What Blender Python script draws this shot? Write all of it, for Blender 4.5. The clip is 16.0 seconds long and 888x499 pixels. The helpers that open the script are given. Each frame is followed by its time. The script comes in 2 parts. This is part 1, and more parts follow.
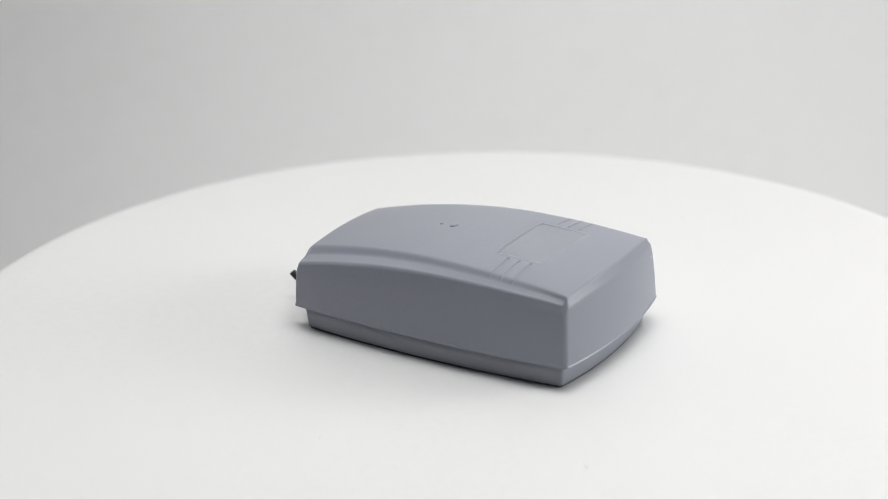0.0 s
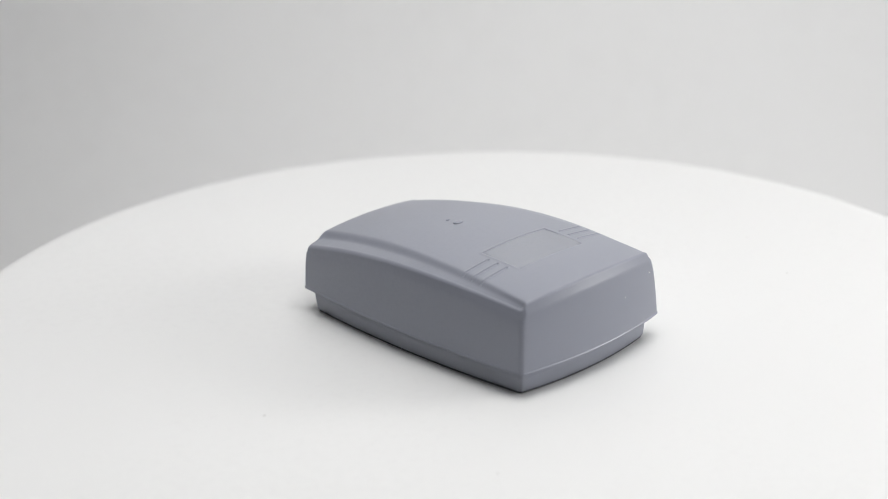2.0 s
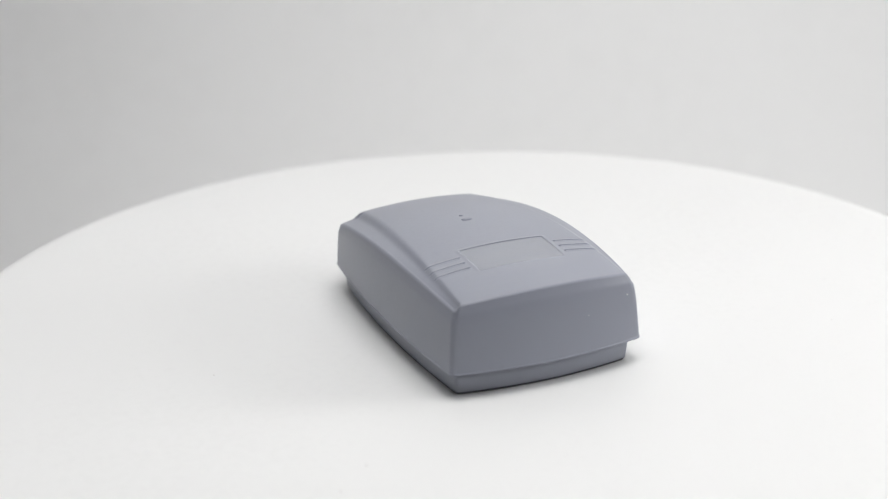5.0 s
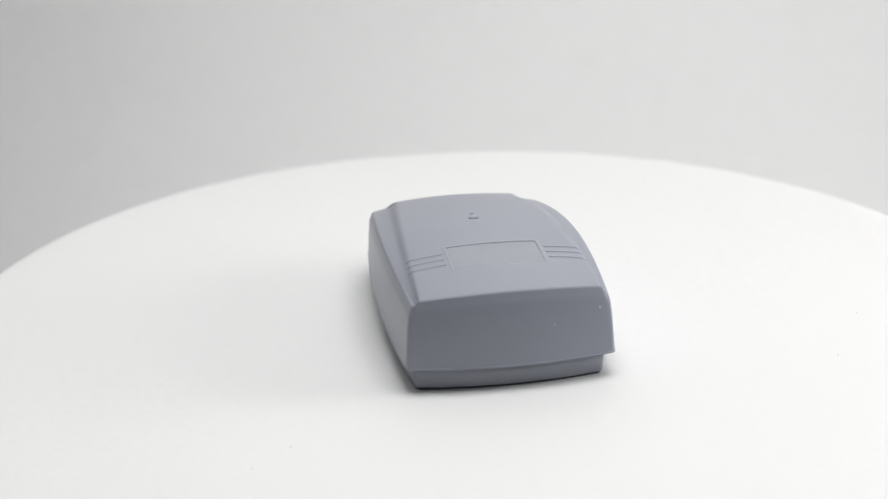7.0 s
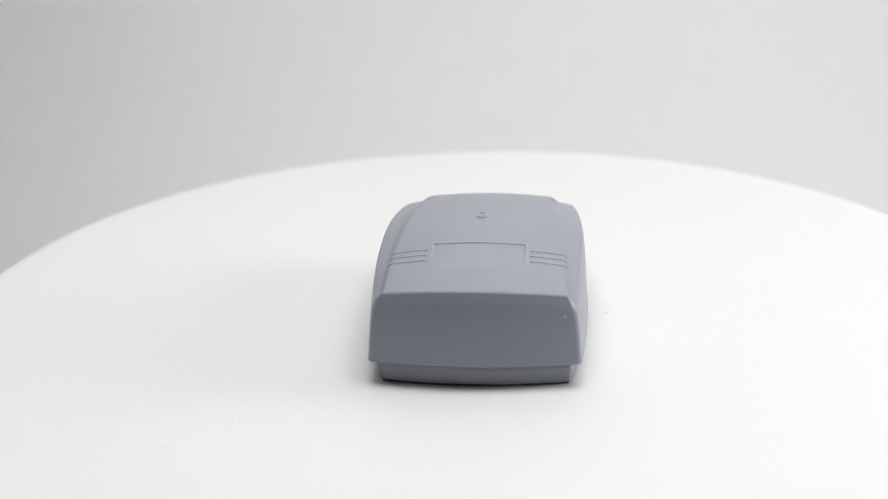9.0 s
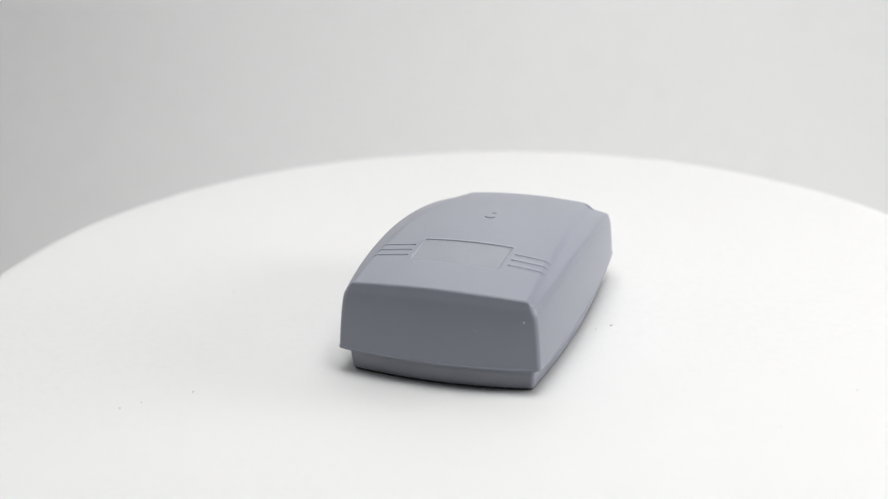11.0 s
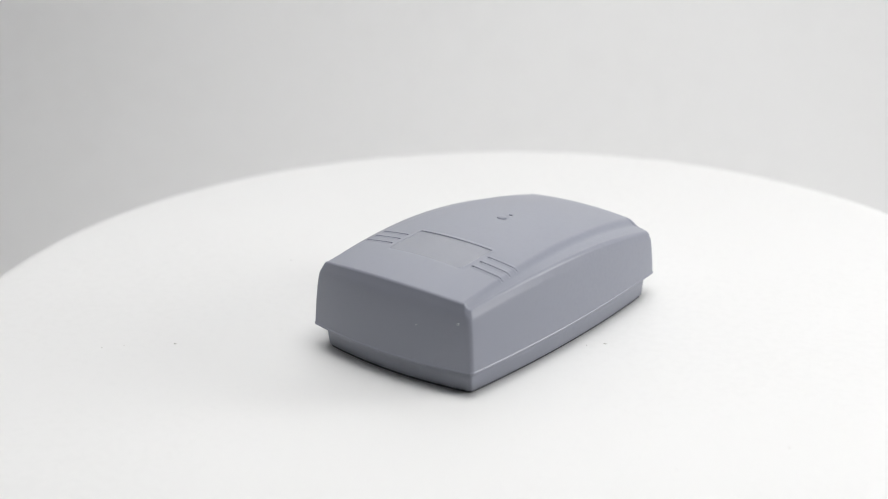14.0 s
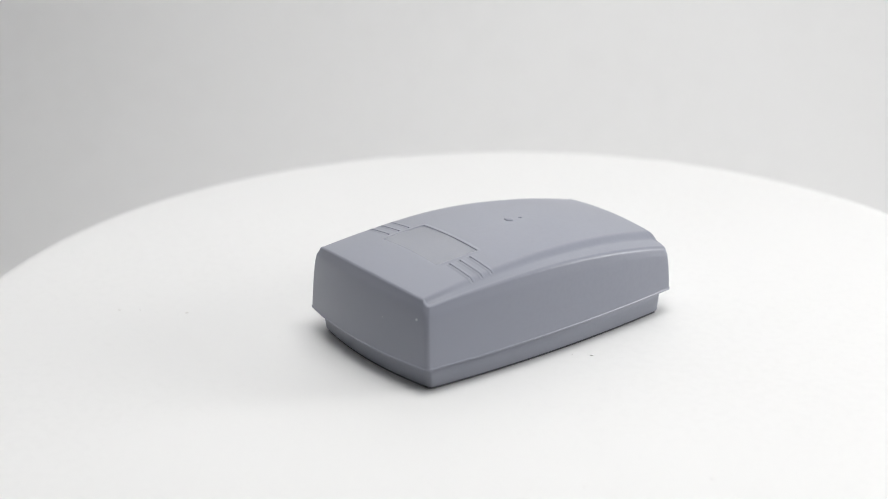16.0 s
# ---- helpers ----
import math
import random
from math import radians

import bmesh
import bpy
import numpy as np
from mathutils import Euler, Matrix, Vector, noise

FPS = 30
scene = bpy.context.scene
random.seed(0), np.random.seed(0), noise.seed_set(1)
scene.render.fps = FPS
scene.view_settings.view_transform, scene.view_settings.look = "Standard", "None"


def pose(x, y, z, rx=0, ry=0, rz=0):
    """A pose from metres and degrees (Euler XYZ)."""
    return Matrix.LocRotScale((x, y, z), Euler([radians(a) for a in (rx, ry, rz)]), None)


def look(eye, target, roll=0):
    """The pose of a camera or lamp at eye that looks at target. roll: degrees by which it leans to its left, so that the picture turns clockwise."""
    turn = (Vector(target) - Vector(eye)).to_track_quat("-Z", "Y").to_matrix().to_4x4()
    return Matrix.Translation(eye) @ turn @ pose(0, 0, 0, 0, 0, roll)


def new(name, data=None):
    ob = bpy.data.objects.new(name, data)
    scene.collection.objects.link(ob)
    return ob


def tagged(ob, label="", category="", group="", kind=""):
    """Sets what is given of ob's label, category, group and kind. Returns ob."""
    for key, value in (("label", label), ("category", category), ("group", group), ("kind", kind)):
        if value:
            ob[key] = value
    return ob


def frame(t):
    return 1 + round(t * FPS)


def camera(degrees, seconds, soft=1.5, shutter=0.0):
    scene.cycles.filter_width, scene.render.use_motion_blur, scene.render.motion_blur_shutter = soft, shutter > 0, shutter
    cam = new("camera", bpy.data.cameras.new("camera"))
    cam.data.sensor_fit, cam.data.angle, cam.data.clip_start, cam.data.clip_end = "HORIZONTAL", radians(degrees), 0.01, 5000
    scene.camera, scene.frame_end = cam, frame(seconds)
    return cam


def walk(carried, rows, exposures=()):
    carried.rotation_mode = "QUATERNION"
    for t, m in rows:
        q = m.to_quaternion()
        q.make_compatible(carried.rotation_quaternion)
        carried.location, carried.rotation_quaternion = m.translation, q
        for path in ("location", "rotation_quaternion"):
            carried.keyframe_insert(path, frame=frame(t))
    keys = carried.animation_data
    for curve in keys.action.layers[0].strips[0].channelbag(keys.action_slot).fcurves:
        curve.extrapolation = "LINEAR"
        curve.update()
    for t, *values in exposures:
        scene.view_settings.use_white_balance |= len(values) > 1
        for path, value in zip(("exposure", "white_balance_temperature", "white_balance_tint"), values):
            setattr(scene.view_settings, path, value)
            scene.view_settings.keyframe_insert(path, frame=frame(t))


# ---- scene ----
# A grey plastic receiver box on a white turntable before a paper sweep, with unseen bounce panels added. Still camera,
# turning table.
cam = camera(26.68, 16.0, soft=1.0)
PAN, TILT, ROLL = radians(-1.393), radians(21.457), -1.149
EYE = Vector((0.0, -0.5916, 0.2611))
AIM = EYE + Vector((math.sin(PAN) * math.cos(TILT), math.cos(PAN) * math.cos(TILT), -math.sin(TILT)))
POSE = look(EYE, AIM, ROLL)
walk(cam, [(0.0, POSE), (16.0, POSE)], exposures=[(0.0, -0.10), (4.0, -0.06), (7.0, -0.02), (9.0, 0.0), (16.0, 0.0)])
cam.data.dof.use_dof = True
cam.data.dof.focus_distance = 0.632
cam.data.dof.aperture_fstop = 7.6

SPIN = -7.0656          # degrees a second
BOX_X, BOX_Y, BOX_TURN = -0.00125, 0.00408, -3.26   # on the table, as it lies at 9 s
TABLE_R = 0.1925
TABLE_OFF = (0.0004, 0.0022, 0.0)   # the disc sits a little off its axis
MM = 0.001


# ---- light ----
world = bpy.data.worlds.new("studio_dark")
scene.world = world
world.use_nodes = True
world.node_tree.nodes["Background"].inputs[0].default_value = (0.98, 0.98, 1.0, 1)
world.node_tree.nodes["Background"].inputs[1].default_value = 0.06


LAMP = (1.0, 0.997, 0.99)


def softbox(name, eye, target, sx, sy, watts, colour=(1, 1, 1)):
    data = bpy.data.lights.new(name, "AREA")
    data.shape, data.size, data.size_y, data.energy, data.color = "RECTANGLE", sx, sy, watts, colour
    ob = new(name, data)
    ob.matrix_world = look(eye, target)
    return ob


softbox("softbox_overhead", (0.07, -0.13, 0.74), (0.07, -0.129, 0.0), 0.55, 0.38, 4.15, LAMP)
# added fill, aimed at the sweep only to brighten the backdrop
softbox("fill_backdrop", (0.06, 0.36, 0.95), (0.06, 1.0, 0.90), 1.2, 0.4, 9.9, LAMP)
softbox("softbox_right", (0.95, 0.03, 0.30), (-0.05, 0.04, -0.02), 0.40, 0.40, 5.2, LAMP)
# weak added fill that lifts the box's left faces and the shadow there
softbox("fill_left", (-1.05, 0.35, 0.45), (0.0, 0.15, 0.0), 0.4, 0.6, 0.4, LAMP)


# ---- materials ----
def material(name, colour, rough, spread=0.06, scale=900.0, bump=0.03, bump_scale=2500.0, dist=0.0002, large=6.0, spec=0.5):
    m = bpy.data.materials.new(name)
    m.use_nodes = True
    nt = m.node_tree
    b = nt.nodes["Principled BSDF"]
    b.inputs["Roughness"].default_value = rough
    b.inputs["Specular IOR Level"].default_value = spec
    co = nt.nodes.new("ShaderNodeTexCoord")
    fine, big = nt.nodes.new("ShaderNodeTexNoise"), nt.nodes.new("ShaderNodeTexNoise")
    fine.inputs["Scale"].default_value, big.inputs["Scale"].default_value = scale, large
    fine.inputs["Detail"].default_value = big.inputs["Detail"].default_value = 3
    add = nt.nodes.new("ShaderNodeMath")
    add.operation = "ADD"
    ramp = nt.nodes.new("ShaderNodeValToRGB")
    ramp.color_ramp.elements[0].position, ramp.color_ramp.elements[1].position = 0.7, 1.3
    ramp.color_ramp.elements[0].color = (*[c * (1 - spread) for c in colour], 1)
    ramp.color_ramp.elements[1].color = (*[min(1, c * (1 + spread)) for c in colour], 1)
    nt.links.new(co.outputs["Object"], fine.inputs["Vector"])
    nt.links.new(co.outputs["Object"], big.inputs["Vector"])
    nt.links.new(fine.outputs["Fac"], add.inputs[0])
    nt.links.new(big.outputs["Fac"], add.inputs[1])
    nt.links.new(add.outputs[0], ramp.inputs["Fac"])
    nt.links.new(ramp.outputs["Color"], b.inputs["Base Color"])
    if bump:
        grain, bm_ = nt.nodes.new("ShaderNodeTexNoise"), nt.nodes.new("ShaderNodeBump")
        grain.inputs["Scale"].default_value = bump_scale
        bm_.inputs["Strength"].default_value, bm_.inputs["Distance"].default_value = bump, dist
        nt.links.new(co.outputs["Object"], grain.inputs["Vector"])
        nt.links.new(grain.outputs["Fac"], bm_.inputs["Height"])
        nt.links.new(bm_.outputs["Normal"], b.inputs["Normal"])
    return m


GREY = material("grey_abs_plastic", (0.258, 0.270, 0.320), 0.34, spread=0.018, scale=700, bump=0.003, bump_scale=1800)
GREY_BASE = material("grey_abs_plastic_base", (0.252, 0.264, 0.309), 0.34, spread=0.018, scale=700, bump=0.02, bump_scale=1800)
# recess bed: a slightly darker grey than the cover, with lower roughness
GREY_BED = material("grey_abs_plastic_bed", (0.246, 0.256, 0.298), 0.20, spread=0.02, scale=900, bump=0.0)
BLACK = material("black_pvc", (0.010, 0.010, 0.011), 0.6, spread=0.1)
TABLE = material("white_matt_laminate", (0.79, 0.79, 0.787), 0.7, spread=0.01, scale=300, bump=0.04, bump_scale=1500, spec=0.12)
PAPER = material("white_backdrop_paper", (0.80, 0.80, 0.80), 0.85, spread=0.015, scale=120, bump=0.0, large=3.0, spec=0.2)
DARK = material("dark_studio_wall", (0.11, 0.11, 0.115), 0.8, spread=0.1, scale=20, bump=0.0)
# near-black that paints the contact shade along the base's lower edge
CONTACT_SHADE = material("dark_contact_shade", (0.045, 0.045, 0.052), 0.6, spread=0.1)
PALE = material("pale_speck_white", (0.75, 0.75, 0.76), 0.5)
DUST = material("grey_dust", (0.60, 0.59, 0.58), 0.9, spread=0.2)


# ---- helpers of the build ----
def mesh_of(name, verts, faces, smooth=True):
    me = bpy.data.meshes.new(name)
    me.from_pydata(verts, [], faces)
    me.polygons.foreach_set("use_smooth", [smooth] * len(me.polygons))
    me.update()
    return me


def part(name, data, mat, parent=None, label="", smooth=True):
    """One mesh object, from a bmesh or a mesh, under a thing or a part."""
    if isinstance(data, bmesh.types.BMesh):
        me = bpy.data.meshes.new(name)
        bmesh.ops.recalc_face_normals(data, faces=data.faces)
        data.to_mesh(me)
        data.free()
        me.polygons.foreach_set("use_smooth", [smooth] * len(me.polygons))
    else:
        me = data
    if not me.materials:
        me.materials.append(mat)
    ob = new(name, me)
    if parent is not None:
        ob.parent = parent
    if label:
        tagged(ob, label)
    return ob


def spun(profile, steps=160):
    """A turned solid: profile of (radius, z) from the axis to the axis."""
    verts, faces = [], []
    n = len(profile)
    for i in range(steps):
        a = 2 * math.pi * i / steps
        verts += [(r * math.cos(a), r * math.sin(a), z) for r, z in profile]
    for i in range(steps):
        j = (i + 1) % steps
        for k in range(n - 1):
            faces.append((i * n + k, j * n + k, j * n + k + 1, i * n + k + 1))
    faces.append([i * n for i in range(steps)][::-1])
    faces.append([i * n + n - 1 for i in range(steps)])
    return verts, faces


# ---- the place ----
def backdrop():
    """A paper sweep: floor, cove and back wall in one sheet with some thickness."""
    prof, r, back, floor_z = [], 0.45, 0.95, -0.42
    prof.append((-0.55, floor_z))
    for i in range(25):
        a = math.pi / 2 * i / 24
        prof.append((back - r + r * math.sin(a), floor_z + r - r * math.cos(a)))
    prof.append((back, 1.3))
    verts, faces = [], []
    for x in (-1.1, 1.1):
        verts += [(x, y, z) for y, z in prof]
    n = len(prof)
    faces = [(k, k + n, k + n + 1, k + 1) for k in range(n - 1)]
    ob = part("backdrop", mesh_of("backdrop", verts, faces), PAPER)
    m = ob.modifiers.new("thick", "SOLIDIFY")
    m.thickness, m.offset = 0.004, 0
    return tagged(ob, "plain white seamless paper sweep behind the turntable", "backdrop", kind="structure")


def slab(name, lo, hi, mat, label):
    bm = bmesh.new()
    bmesh.ops.create_cube(bm, size=1)
    bmesh.ops.scale(bm, vec=[b - a for a, b in zip(lo, hi)], verts=bm.verts)
    bmesh.ops.translate(bm, vec=[(a + b) / 2 for a, b in zip(lo, hi)], verts=bm.verts)
    return tagged(part(name, bm, mat, smooth=False), label, name.split("_")[0], kind="structure")


def place():
    backdrop()
    # unseen white panels, added and sized for the bounce they give
    slab("wall_west", (-1.16, 0.0, -0.42), (-1.12, 1.0, 1.3), PAPER, "unseen white side panel added to bounce light")
    slab("wall_east", (1.12, -0.45, -0.42), (1.16, 1.0, 1.3), PAPER, "unseen white side panel added to bounce light")
    slab("ceiling", (-1.16, -0.1, 1.31), (1.16, 1.0, 1.35), PAPER, "unseen white top panel added to bounce light")
    # unseen dark wall, added to set how little light comes from the front
    slab("wall_south", (-2.2, -2.05, -0.5), (2.2, -2.0, 1.8), DARK, "unseen dark wall behind the camera, added to keep frontal fill low")
    slab("floor", (-2.2, -2.0, -0.50), (2.2, 1.2, -0.426), DARK, "plain dark floor of the studio room")


def turntable():
    thing = tagged(new("turntable"), "round white matt turntable turning slowly", "turntable")
    edge, r = 0.006, TABLE_R
    prof = [(0.02, 0.0), (0.1, 0.0), (r - edge - 0.002, 0.0)]
    prof += [(r - edge + edge * math.sin(a), -edge + edge * math.cos(a)) for a in [math.pi / 2 * k / 10 for k in range(1, 11)]]
    prof += [(r, -0.018), (r - 0.002, -0.020), (0.05, -0.020)]
    part("disc", mesh_of("disc", *spun(prof, 240)), TABLE, thing).location = TABLE_OFF
    col = [(0.03, -0.0205), (0.06, -0.0205), (0.06, -0.06), (0.13, -0.075), (0.13, -0.42), (0.03, -0.42)]
    part("pedestal", mesh_of("pedestal", *spun(col, 96), smooth=False), TABLE, thing)
    return thing


# ---- the receiver box (millimetres until the end) ----
RIM_Z = 8.7
PEAK_Y, PEAK_Z = -8.0, 36.4


def smooth01(a, b, x):
    q = np.clip((x - a) / (b - a), 0, 1)
    return q * q * (3 - 2 * q)


def ramp01(a, b, x):
    return np.clip((x - a) / (b - a), 0, 1)


def lerp_len(y, front, back):
    return front + (back - front) * np.clip((y + 50.0) / 102.5, -0.05, 1.05)


def bow(y, rise):
    """The outward bow of the long sides, nothing at the ends."""
    return rise * np.clip(1 - ((y - 0.0) / 52.0) ** 2, 0, 1)


def crest(y):
    d = y - PEAK_Y
    return PEAK_Z - np.where(d < 0, 0.0014, 0.00218) * d * d


def hood_half(y):
    return lerp_len(y, 28.9, 20.7) + bow(y, 1.6)


def side_z(y):
    return crest(y) - lerp_len(y, 4.4, 4.1)


WIN = (-15.2, 15.2, -35.0, -18.0)
GROOVES = (-23.0, -27.1, -31.2)


def plain_top(ax, y, half):
    """The crowned hood and its sloping shoulders, without the small relief."""
    hh = np.minimum(hood_half(y), half - 0.5)
    crown = lerp_len(y, 2.4, 1.2)
    zh = crest(y) - crown
    hood = crest(y) - crown * (ax / hh) ** 2
    q = np.clip((ax - hh) / (half - hh), 0, 1.5)
    step = lerp_len(y, 0.30, 0.58)
    fall = (1 - step) * q + step * smooth01(0.0, lerp_len(y, 0.42, 0.44), q)
    return np.where(ax < hh, hood, zh - (zh - side_z(y)) * fall)


def top_z(x, y, half):
    """Height of the cover's top: crowned hood, sloping shoulders, label recess and grooves."""
    ax = np.abs(x)
    hh = np.minimum(hood_half(y), half - 0.5)
    wide = np.clip((half - hh) / 3.5, 0.12, 1.0)
    z = sum(w * plain_top(ax + d * wide, y, half) for d, w in ((-0.9, 0.1), (-0.45, 0.24), (0, 0.32), (0.45, 0.24), (0.9, 0.1)))
    # label recess: a flat tilted bed, deep at its back edge and running out to the front
    x0, x1, y0, y1 = WIN
    r = 0.6
    dx, dy = np.maximum(ax - (x1 - r), 0), np.maximum(y - (y1 - r), 0)
    d = np.hypot(dx, dy) - r
    d = np.where((dx == 0) & (dy == 0), np.maximum(ax - x1, y - y1), d)
    inside = (1 - ramp01(-0.16, 0.06, d)) * smooth01(y0 - 0.6, y0 + 1.0, y)
    z = z - inside * (0.02 + 0.19 * np.clip((y - y0) / (y1 - y0), 0, 1))
    # three grooves each side, cut through the edge of the hood
    z = z + 0.12 * smooth01(-0.14, 0.1, d) * (1 - smooth01(0.1, 1.5, d)) * smooth01(y0 - 0.6, y0 + 4.0, y)
    for g in GROOVES:
        along = smooth01(16.9, 17.4, ax) * (1 - smooth01(hh + 0.7, hh + 1.5, ax))
        across = 1 - ramp01(0.20, 0.42, np.abs(y - g))
        lip = smooth01(0.15, 0.45, np.abs(y - g)) * (1 - smooth01(0.45, 1.25, np.abs(y - g)))
        z = z + along * (0.11 * lip - 0.19 * across)
        z = z - 0.28 * (1 - smooth01(0.25, 0.55, np.hypot(ax - 17.4, y - g)))
    return z


def corner_round(x, y, hx, y_front, y_back, r):
    """Rounds the plan's four corners: squares near a corner become quarter discs."""
    px = r - (hx - np.abs(x))
    py = r - np.where(y < 0, y - y_front, y_back - y)
    m = (px > 0) & (py > 0)
    big, length = np.maximum(px, py), np.hypot(px, py) + 1e-9
    k = np.where(m, big / length, 1.0)
    nx = np.where(m, np.sign(x) * (hx - r + px * k), x)
    ny = np.where(m, np.where(y < 0, y_front + r - py * k, y_back - r + py * k), y)
    return nx, ny


def outline(u, v, front_half, back_half, side_bow, yf, yb, front_bow, back_bow, r):
    """Plan position of the unit square's (u, v) in a four-sided plan with bowed sides and rounded corners."""
    y = yf + (yb - yf) * (v + 1) / 2
    hx = lerp_len(y, front_half, back_half) + bow(y, side_bow)
    x = u * hx
    x, y = corner_round(x, y, hx, yf, yb, r)
    w = (1 - (x / hx) ** 2)
    y = y - front_bow * w * np.clip(-v, 0, 1) ** 3 + back_bow * w * np.clip(v, 0, 1) ** 3
    return x, y, hx


def grade(a, b, n):
    return list(np.linspace(a, b, n, endpoint=False))


def ring_points(us, vs):
    """The border of the grid, counter-clockwise, as (u, v) and grid index."""
    nu, nv = len(us), len(vs)
    idx = [(i, 0) for i in range(nu)] + [(nu - 1, j) for j in range(1, nv)]
    idx += [(i, nv - 1) for i in range(nu - 2, -1, -1)] + [(0, j) for j in range(nv - 2, 0, -1)]
    return idx


COVER_TOP = dict(front_half=31.4, back_half=30.7, side_bow=3.0, yf=-50.5, yb=52.2, front_bow=3.2, back_bow=0.7)
COVER_RIM = dict(front_half=34.0, back_half=31.9, side_bow=2.7, yf=-52.7, yb=53.1, front_bow=3.9, back_bow=0.7)


def mix(a, b, k):
    return {key: a[key] + (b[key] - a[key]) * k for key in a}


def cover_mesh():
    edge, back_edge = 1.05, 2.1          # the side edges grow rounder towards the back
    us = grade(-1, -0.8, 40) + grade(-0.8, -0.4, 60) + grade(-0.4, 0.4, 70) + grade(0.4, 0.8, 60) + grade(0.8, 1, 40) + [1.0]
    vs = grade(-1, -0.955, 22) + grade(-0.955, -0.72, 26) + grade(-0.72, -0.34, 280) + grade(-0.34, 0.9, 110) + grade(0.9, 0.96, 8) + grade(0.96, 1, 18) + [1.0]
    U, V = np.meshgrid(us, vs, indexing="ij")
    inner = dict(COVER_TOP)
    inner["front_half"] -= edge
    inner["back_half"] -= back_edge
    inner["yf"] += edge
    inner["yb"] -= edge
    X, Y, HX = outline(U, V, **inner, r=0.8)
    Z = top_z(X, Y, HX)
    nu, nv = len(us), len(vs)
    verts = list(zip(X.ravel(), Y.ravel(), Z.ravel()))
    faces = [(i * nv + j, (i + 1) * nv + j, (i + 1) * nv + j + 1, i * nv + j + 1) for i in range(nu - 1) for j in range(nv - 1)]
    idx = ring_points(us, vs)
    last = [i * nv + j for i, j in idx]
    bu, bv = np.array([us[i] for i, j in idx]), np.array([vs[j] for i, j in idx])
    bz = np.array([Z[i, j] for i, j in idx])
    by = np.array([Y[i, j] for i, j in idx])
    rad = edge + (back_edge - edge) * lerp_len(by, 0.0, 1.0) * smooth01(0.86, 1.0, np.abs(bu))
    rings = []
    flare = dict(COVER_RIM)
    for key, d in (("front_half", 0.20), ("back_half", 0.20), ("yf", -0.20), ("yb", 0.20)):
        flare[key] += d
    for k in range(1, 7):                       # the rounded upper edge
        a = math.pi / 2 * k / 6
        plan = mix(inner, COVER_TOP, math.sin(a))
        rings.append((plan, 0.8 + 0.3 * math.sin(a), bz - rad * (1 - math.cos(a))))
    z1 = bz - rad
    for k in range(1, 15):                      # the drafted, slightly convex wall
        q = k / 14
        rings.append((mix(COVER_TOP, COVER_RIM, q ** 0.43), 1.1 + 0.2 * q, z1 + (RIM_Z + 0.90 - z1) * q))
    for k, z in ((0.0, 0.84), (0.0, 0.80), (0.06, 0.78), (0.94, 0.50)):
        rings.append((mix(COVER_RIM, flare, k), 1.3, np.full(len(idx), RIM_Z + z)))
    lip = dict(COVER_RIM)
    for key, d in (("front_half", -5), ("back_half", -5), ("yf", 5), ("yb", -5)):
        lip[key] += d
    rings.append((flare, 1.5, np.full(len(idx), RIM_Z + 0.45)))
    rings.append((flare, 1.5, np.full(len(idx), RIM_Z + 0.12)))
    rings.append((COVER_RIM, 1.3, np.full(len(idx), RIM_Z)))
    rings.append((lip, 1.5, np.full(len(idx), RIM_Z)))
    rings.append((lip, 1.5, np.full(len(idx), RIM_Z + 1.0)))
    for plan, r, z in rings:
        x, y, _ = outline(bu, bv, **plan, r=r)
        start = len(verts)
        verts += list(zip(x, y, z))
        now = list(range(start, start + len(idx)))
        n = len(idx)
        faces += [(last[k], now[k], now[(k + 1) % n], last[(k + 1) % n]) for k in range(n)]
        last = now
    me = mesh_of("cover", [(x * MM, y * MM, z * MM) for x, y, z in verts], faces)
    me.materials.append(GREY)
    me.materials.append(GREY_BED)
    slots = np.zeros(len(me.polygons), dtype=np.int32)
    cx, cy = (X[:-1, :-1] + X[1:, 1:]) / 2, (Y[:-1, :-1] + Y[1:, 1:]) / 2
    bed = (np.abs(cx) < WIN[1] - 0.15) & (cy > WIN[2]) & (cy < WIN[3] - 0.15)
    slots[:bed.size] = bed.ravel()
    me.polygons.foreach_set("material_index", slots)
    return me


def front_wall_y(x, z):
    """Where the cover's front wall stands at a height."""
    top = float(crest(np.float64(-50.0))) - 2.0
    plan = mix(COVER_TOP, COVER_RIM, ((top - z) / (top - RIM_Z - 0.8)) ** 0.43)
    return plan["yf"] - plan["front_bow"] * (1 - (x / plan["front_half"]) ** 2)


BASE = dict(front_half=30.5, back_half=29.1, side_bow=3.0, yf=-49.4, yb=49.7, front_bow=3.2, back_bow=1.0)


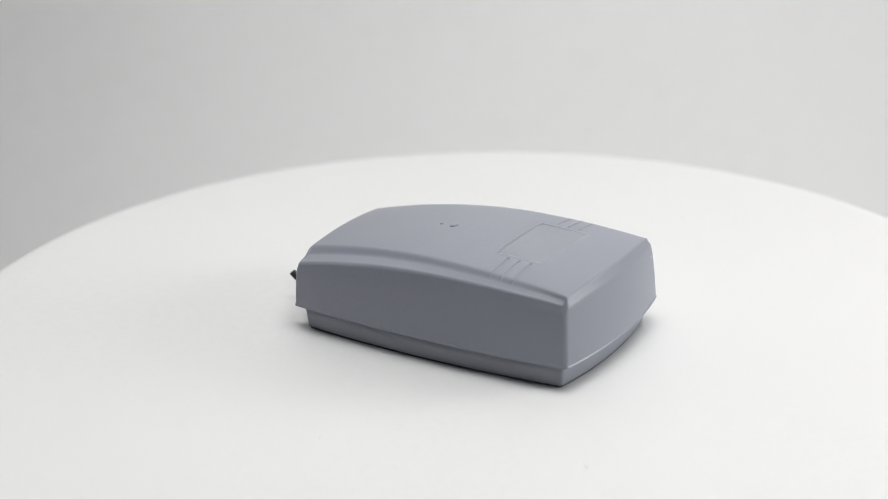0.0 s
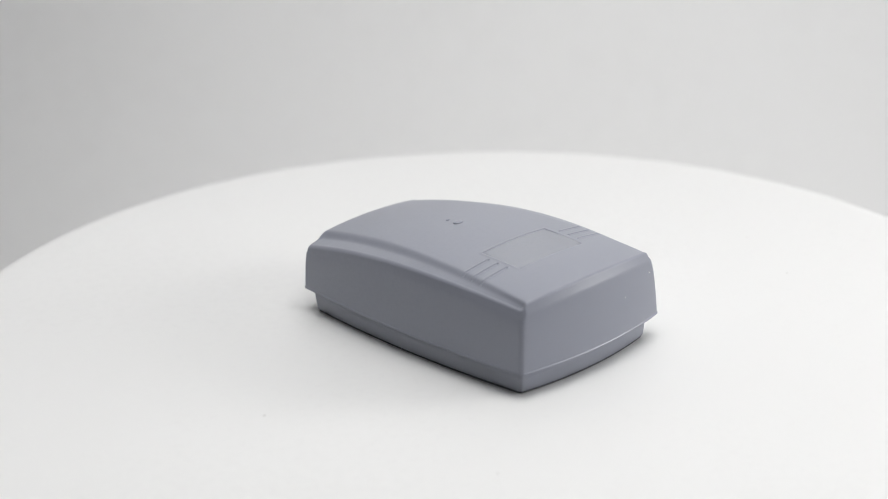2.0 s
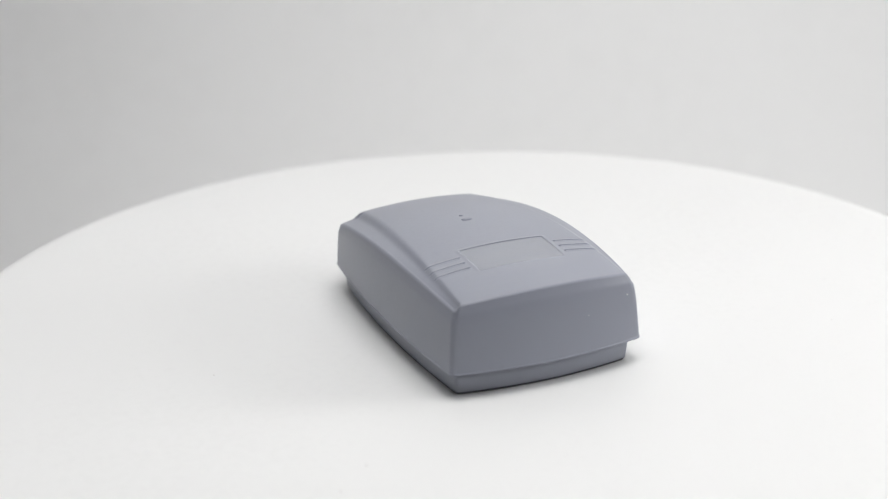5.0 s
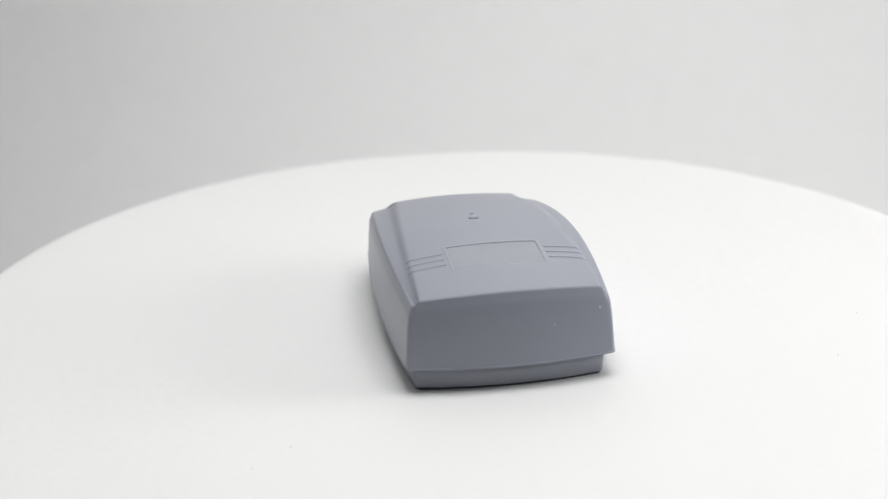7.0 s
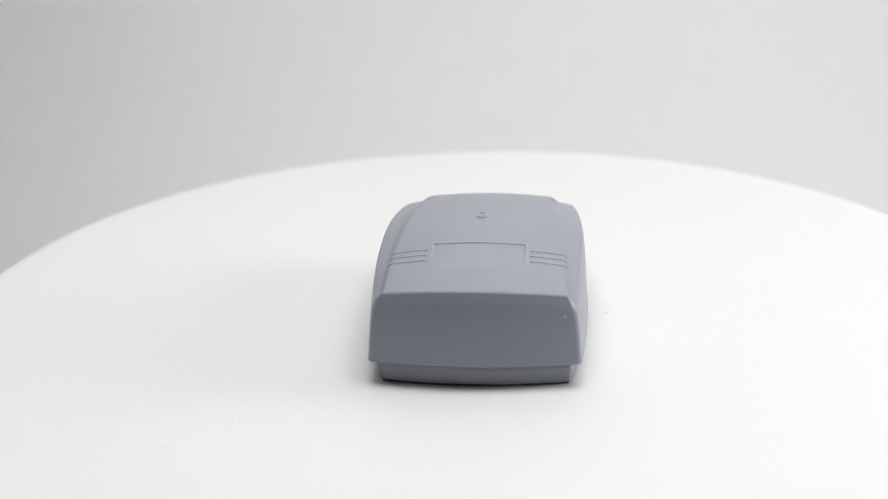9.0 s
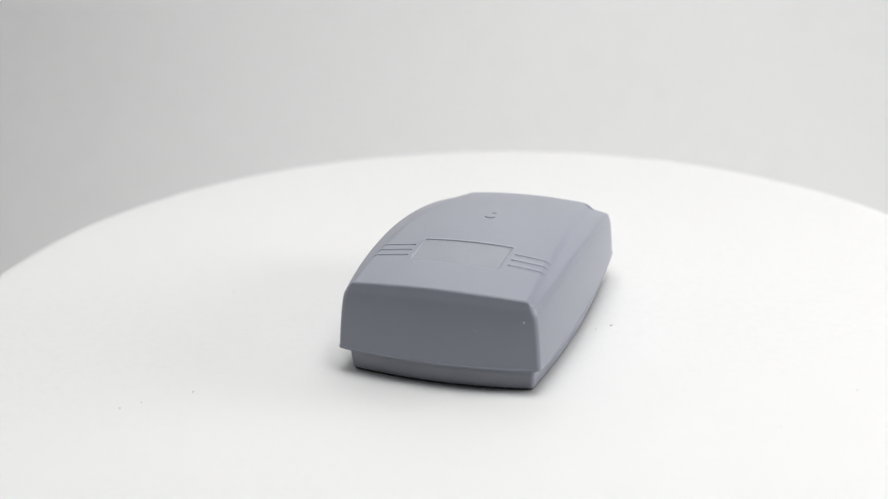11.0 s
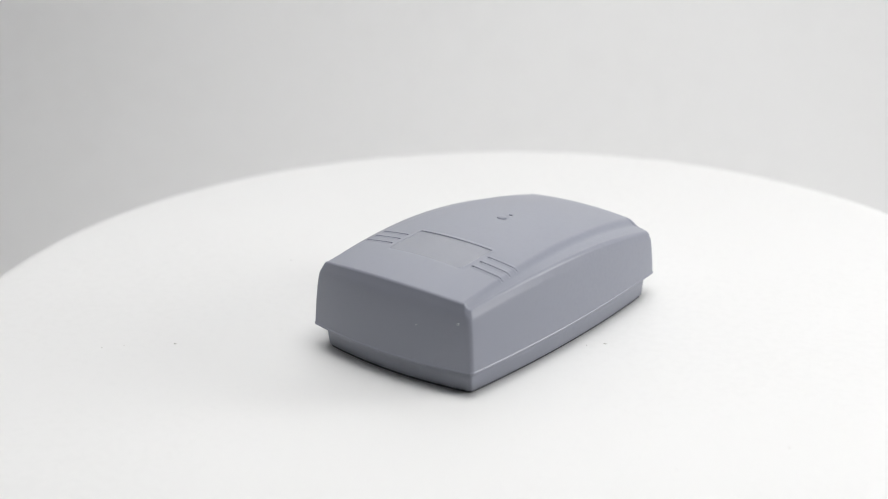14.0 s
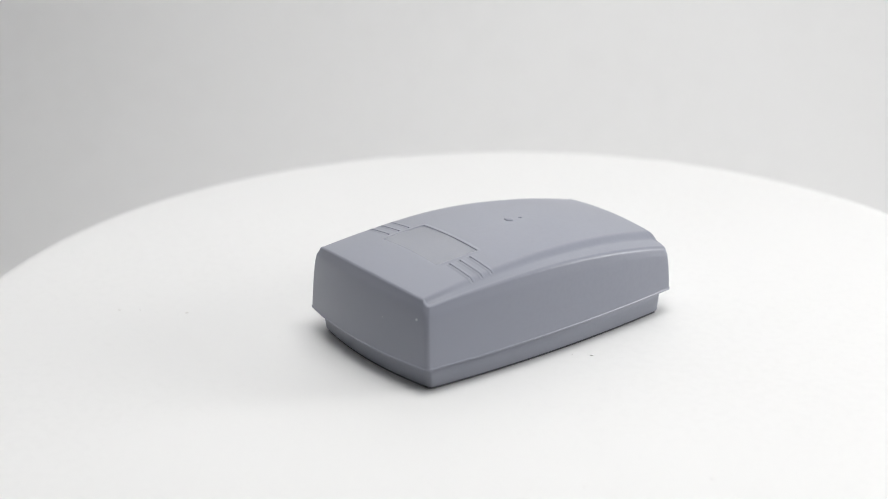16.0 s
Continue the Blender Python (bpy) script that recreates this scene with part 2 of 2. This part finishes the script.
def base_mesh(shade_slab=False):
    us = grade(-1, -0.9, 14) + grade(-0.9, 0.9, 50) + grade(0.9, 1, 14) + [1.0]
    vs = grade(-1, -0.93, 14) + grade(-0.93, 0.93, 70) + grade(0.93, 1, 14) + [1.0]
    idx = ring_points(us, vs)
    bu, bv = np.array([us[i] for i, j in idx]), np.array([vs[j] for i, j in idx])

    def off(d):
        p = dict(BASE)
        p["front_half"] += d
        p["back_half"] += d
        p["yf"] -= d
        p["yb"] += d
        return p

    if shade_slab:
        # added inset slab, its dark colour draws the shade line under the base
        levels = [(off(-0.7), 0.0), (off(-0.55), 0.15), (off(-0.55), 0.95), (off(-1.2), 0.98)]
    else:
        levels = [(off(-3.0), 0.90), (off(-0.25), 0.90), (off(-0.08), 1.0), (off(0), 1.4),
                  (off(0.35), 5.0), (off(0.7), RIM_Z + 0.4), (off(-3), RIM_Z + 0.4)]
    verts, faces, last, n = [], [], None, len(idx)
    for plan, z in levels:
        x, y, _ = outline(bu, bv, **plan, r=1.0)
        start = len(verts)
        verts += [(a * MM, b * MM, z * MM) for a, b in zip(x, y)]
        now = list(range(start, start + n))
        if last:
            faces += [(last[k], last[(k + 1) % n], now[(k + 1) % n], now[k]) for k in range(n)]
        else:
            faces.append(now[::-1])
        last = now
    faces.append(last)
    return mesh_of("contact_shade_slab" if shade_slab else "base", verts, faces)


def dome(rx, ry, h):
    """A low oval boss with a rounded edge."""
    prof = [(1.0, -0.4), (1.0, 0.35), (0.95, 0.62), (0.82, 0.85), (0.6, 0.96), (0.3, 1.0)]
    verts, faces, steps, n = [], [], 40, len(prof)
    for i in range(steps):
        a = 2 * math.pi * i / steps
        verts += [(rx * r * math.cos(a) * MM, ry * r * math.sin(a) * MM, z * h * MM) for r, z in prof]
    for i in range(steps):
        j = (i + 1) % steps
        faces += [(i * n + k, j * n + k, j * n + k + 1, i * n + k + 1) for k in range(n - 1)]
    faces.append([i * n + n - 1 for i in range(steps)])
    return mesh_of("dome", verts, faces)


def tube(points, radius, steps=14):
    bm = bmesh.new()
    rings = []
    for k, p in enumerate(points):
        p = Vector(p)
        a, b = Vector(points[max(k - 1, 0)]), Vector(points[min(k + 1, len(points) - 1)])
        q = (b - a).to_track_quat("Z", "Y")
        rings.append([bm.verts.new(p + q @ Vector((radius * math.cos(t), radius * math.sin(t), 0)))
                      for t in [2 * math.pi * s / steps for s in range(steps)]])
    for a, b in zip(rings, rings[1:]):
        for s in range(steps):
            bm.faces.new((a[s], a[(s + 1) % steps], b[(s + 1) % steps], b[s]))
    bm.faces.new(rings[0])
    bm.faces.new(rings[-1])
    return bm


def receiver_box():
    thing = tagged(new("receiver_box"), "closed grey plastic receiver box with an arched cover on the turntable", "electronics box")
    part("base", base_mesh(), GREY_BASE, thing, "shallow grey plastic base tray")
    # the painted contact shade, as a thin slab below the tray
    part("contact_shade_slab", base_mesh(True), CONTACT_SHADE, thing, "thin dark slab under the base, standing in for contact shade")
    cover = part("cover", cover_mesh(), GREY, thing, "arched grey plastic cover with grooves and a label recess")
    for x, y, rx, ry, h in ((-0.6, 7.3, 1.9, 1.35, 0.5), (-0.5, 12.2, 0.75, 0.6, 0.35)):
        ob = part("boss", dome(rx, ry, h), GREY, cover)
        ob.location = (x * MM, y * MM, (float(crest(np.float64(y))) - 0.02) * MM)
    part("aerial_wire", tube([(-0.010, 0.048, 0.005), (-0.010, 0.056, 0.005), (-0.010, 0.060, 0.0054), (-0.010, 0.0635, 0.0066), (-0.010, 0.066, 0.0079), (-0.010, 0.0678, 0.0091), (-0.010, 0.0692, 0.0103)], 0.0012), BLACK, thing, "short black wire end leaving the back")
    # two tiny pale raised specks on the cover's front wall
    for x, z, r in ((28.8, 25.0, 0.23), (13.5, 21.5, 0.12)):
        part("pale_speck", dome(r, r, r), PALE, cover).matrix_local = pose(x * MM, front_wall_y(x, z) * MM, z * MM, 80)
    return thing


# ---- dust on the table ----
SPECKS = ((41.6, 9.8, 1.6, 0.35, 30), (37.0, 5.4, 0.5, 0.4, 0), (-79.5, -71.5, 1.3, 0.4, 60), (126.5, -23.5, 0.55, 0.45, 0),
          (-92.8, -82.5, 0.5, 0.4, 20), (105.6, -54.3, 0.4, 0.4, 0), (-96.8, 9.2, 0.45, 0.35, 0), (-97.8, -88.0, 0.9, 0.35, 40))


def speck(long, wide):
    verts, faces, n = [], [], 8
    for k in range(n):
        a = 2 * math.pi * k / n
        j = 1 + 0.25 * math.sin(3 * a + long)
        verts += [(long * j * math.cos(a) * MM, wide * j * math.sin(a) * MM, 0.0), (0.6 * long * math.cos(a) * MM, 0.6 * wide * math.sin(a) * MM, 0.25 * MM)]
    for k in range(n):
        m = (k + 1) % n
        faces.append((2 * k, 2 * m, 2 * m + 1, 2 * k + 1))
    faces.append([2 * k + 1 for k in range(n)])
    faces.append([2 * k for k in range(n)][::-1])
    return mesh_of("dust_speck", verts, faces)


place()
table = turntable()
box = receiver_box()
dust = []
for sx, sy, sl, sw, sa in SPECKS:
    ob = part("dust_speck", speck(sl * 0.5, sw * 0.5), DUST)
    dust.append((tagged(ob, "tiny grey dust speck lying on the turntable", "dust", "dust on the turntable"), pose(sx * MM, sy * MM, 0.0, 0, 0, sa)))


# ---- movement ----
def motions():
    times = [0.5 * k for k in range(33)]

    def turned(t, m):
        return pose(0, 0, 0, 0, 0, SPIN * (t - 9.0)) @ m

    walk(table, [(t, turned(t, Matrix())) for t in times])
    lying = pose(BOX_X, BOX_Y, 0.0, 0, 0, BOX_TURN)
    walk(box, [(t, turned(t, lying)) for t in times])
    for ob, m in dust:
        walk(ob, [(t, turned(t, m)) for t in times])


motions()
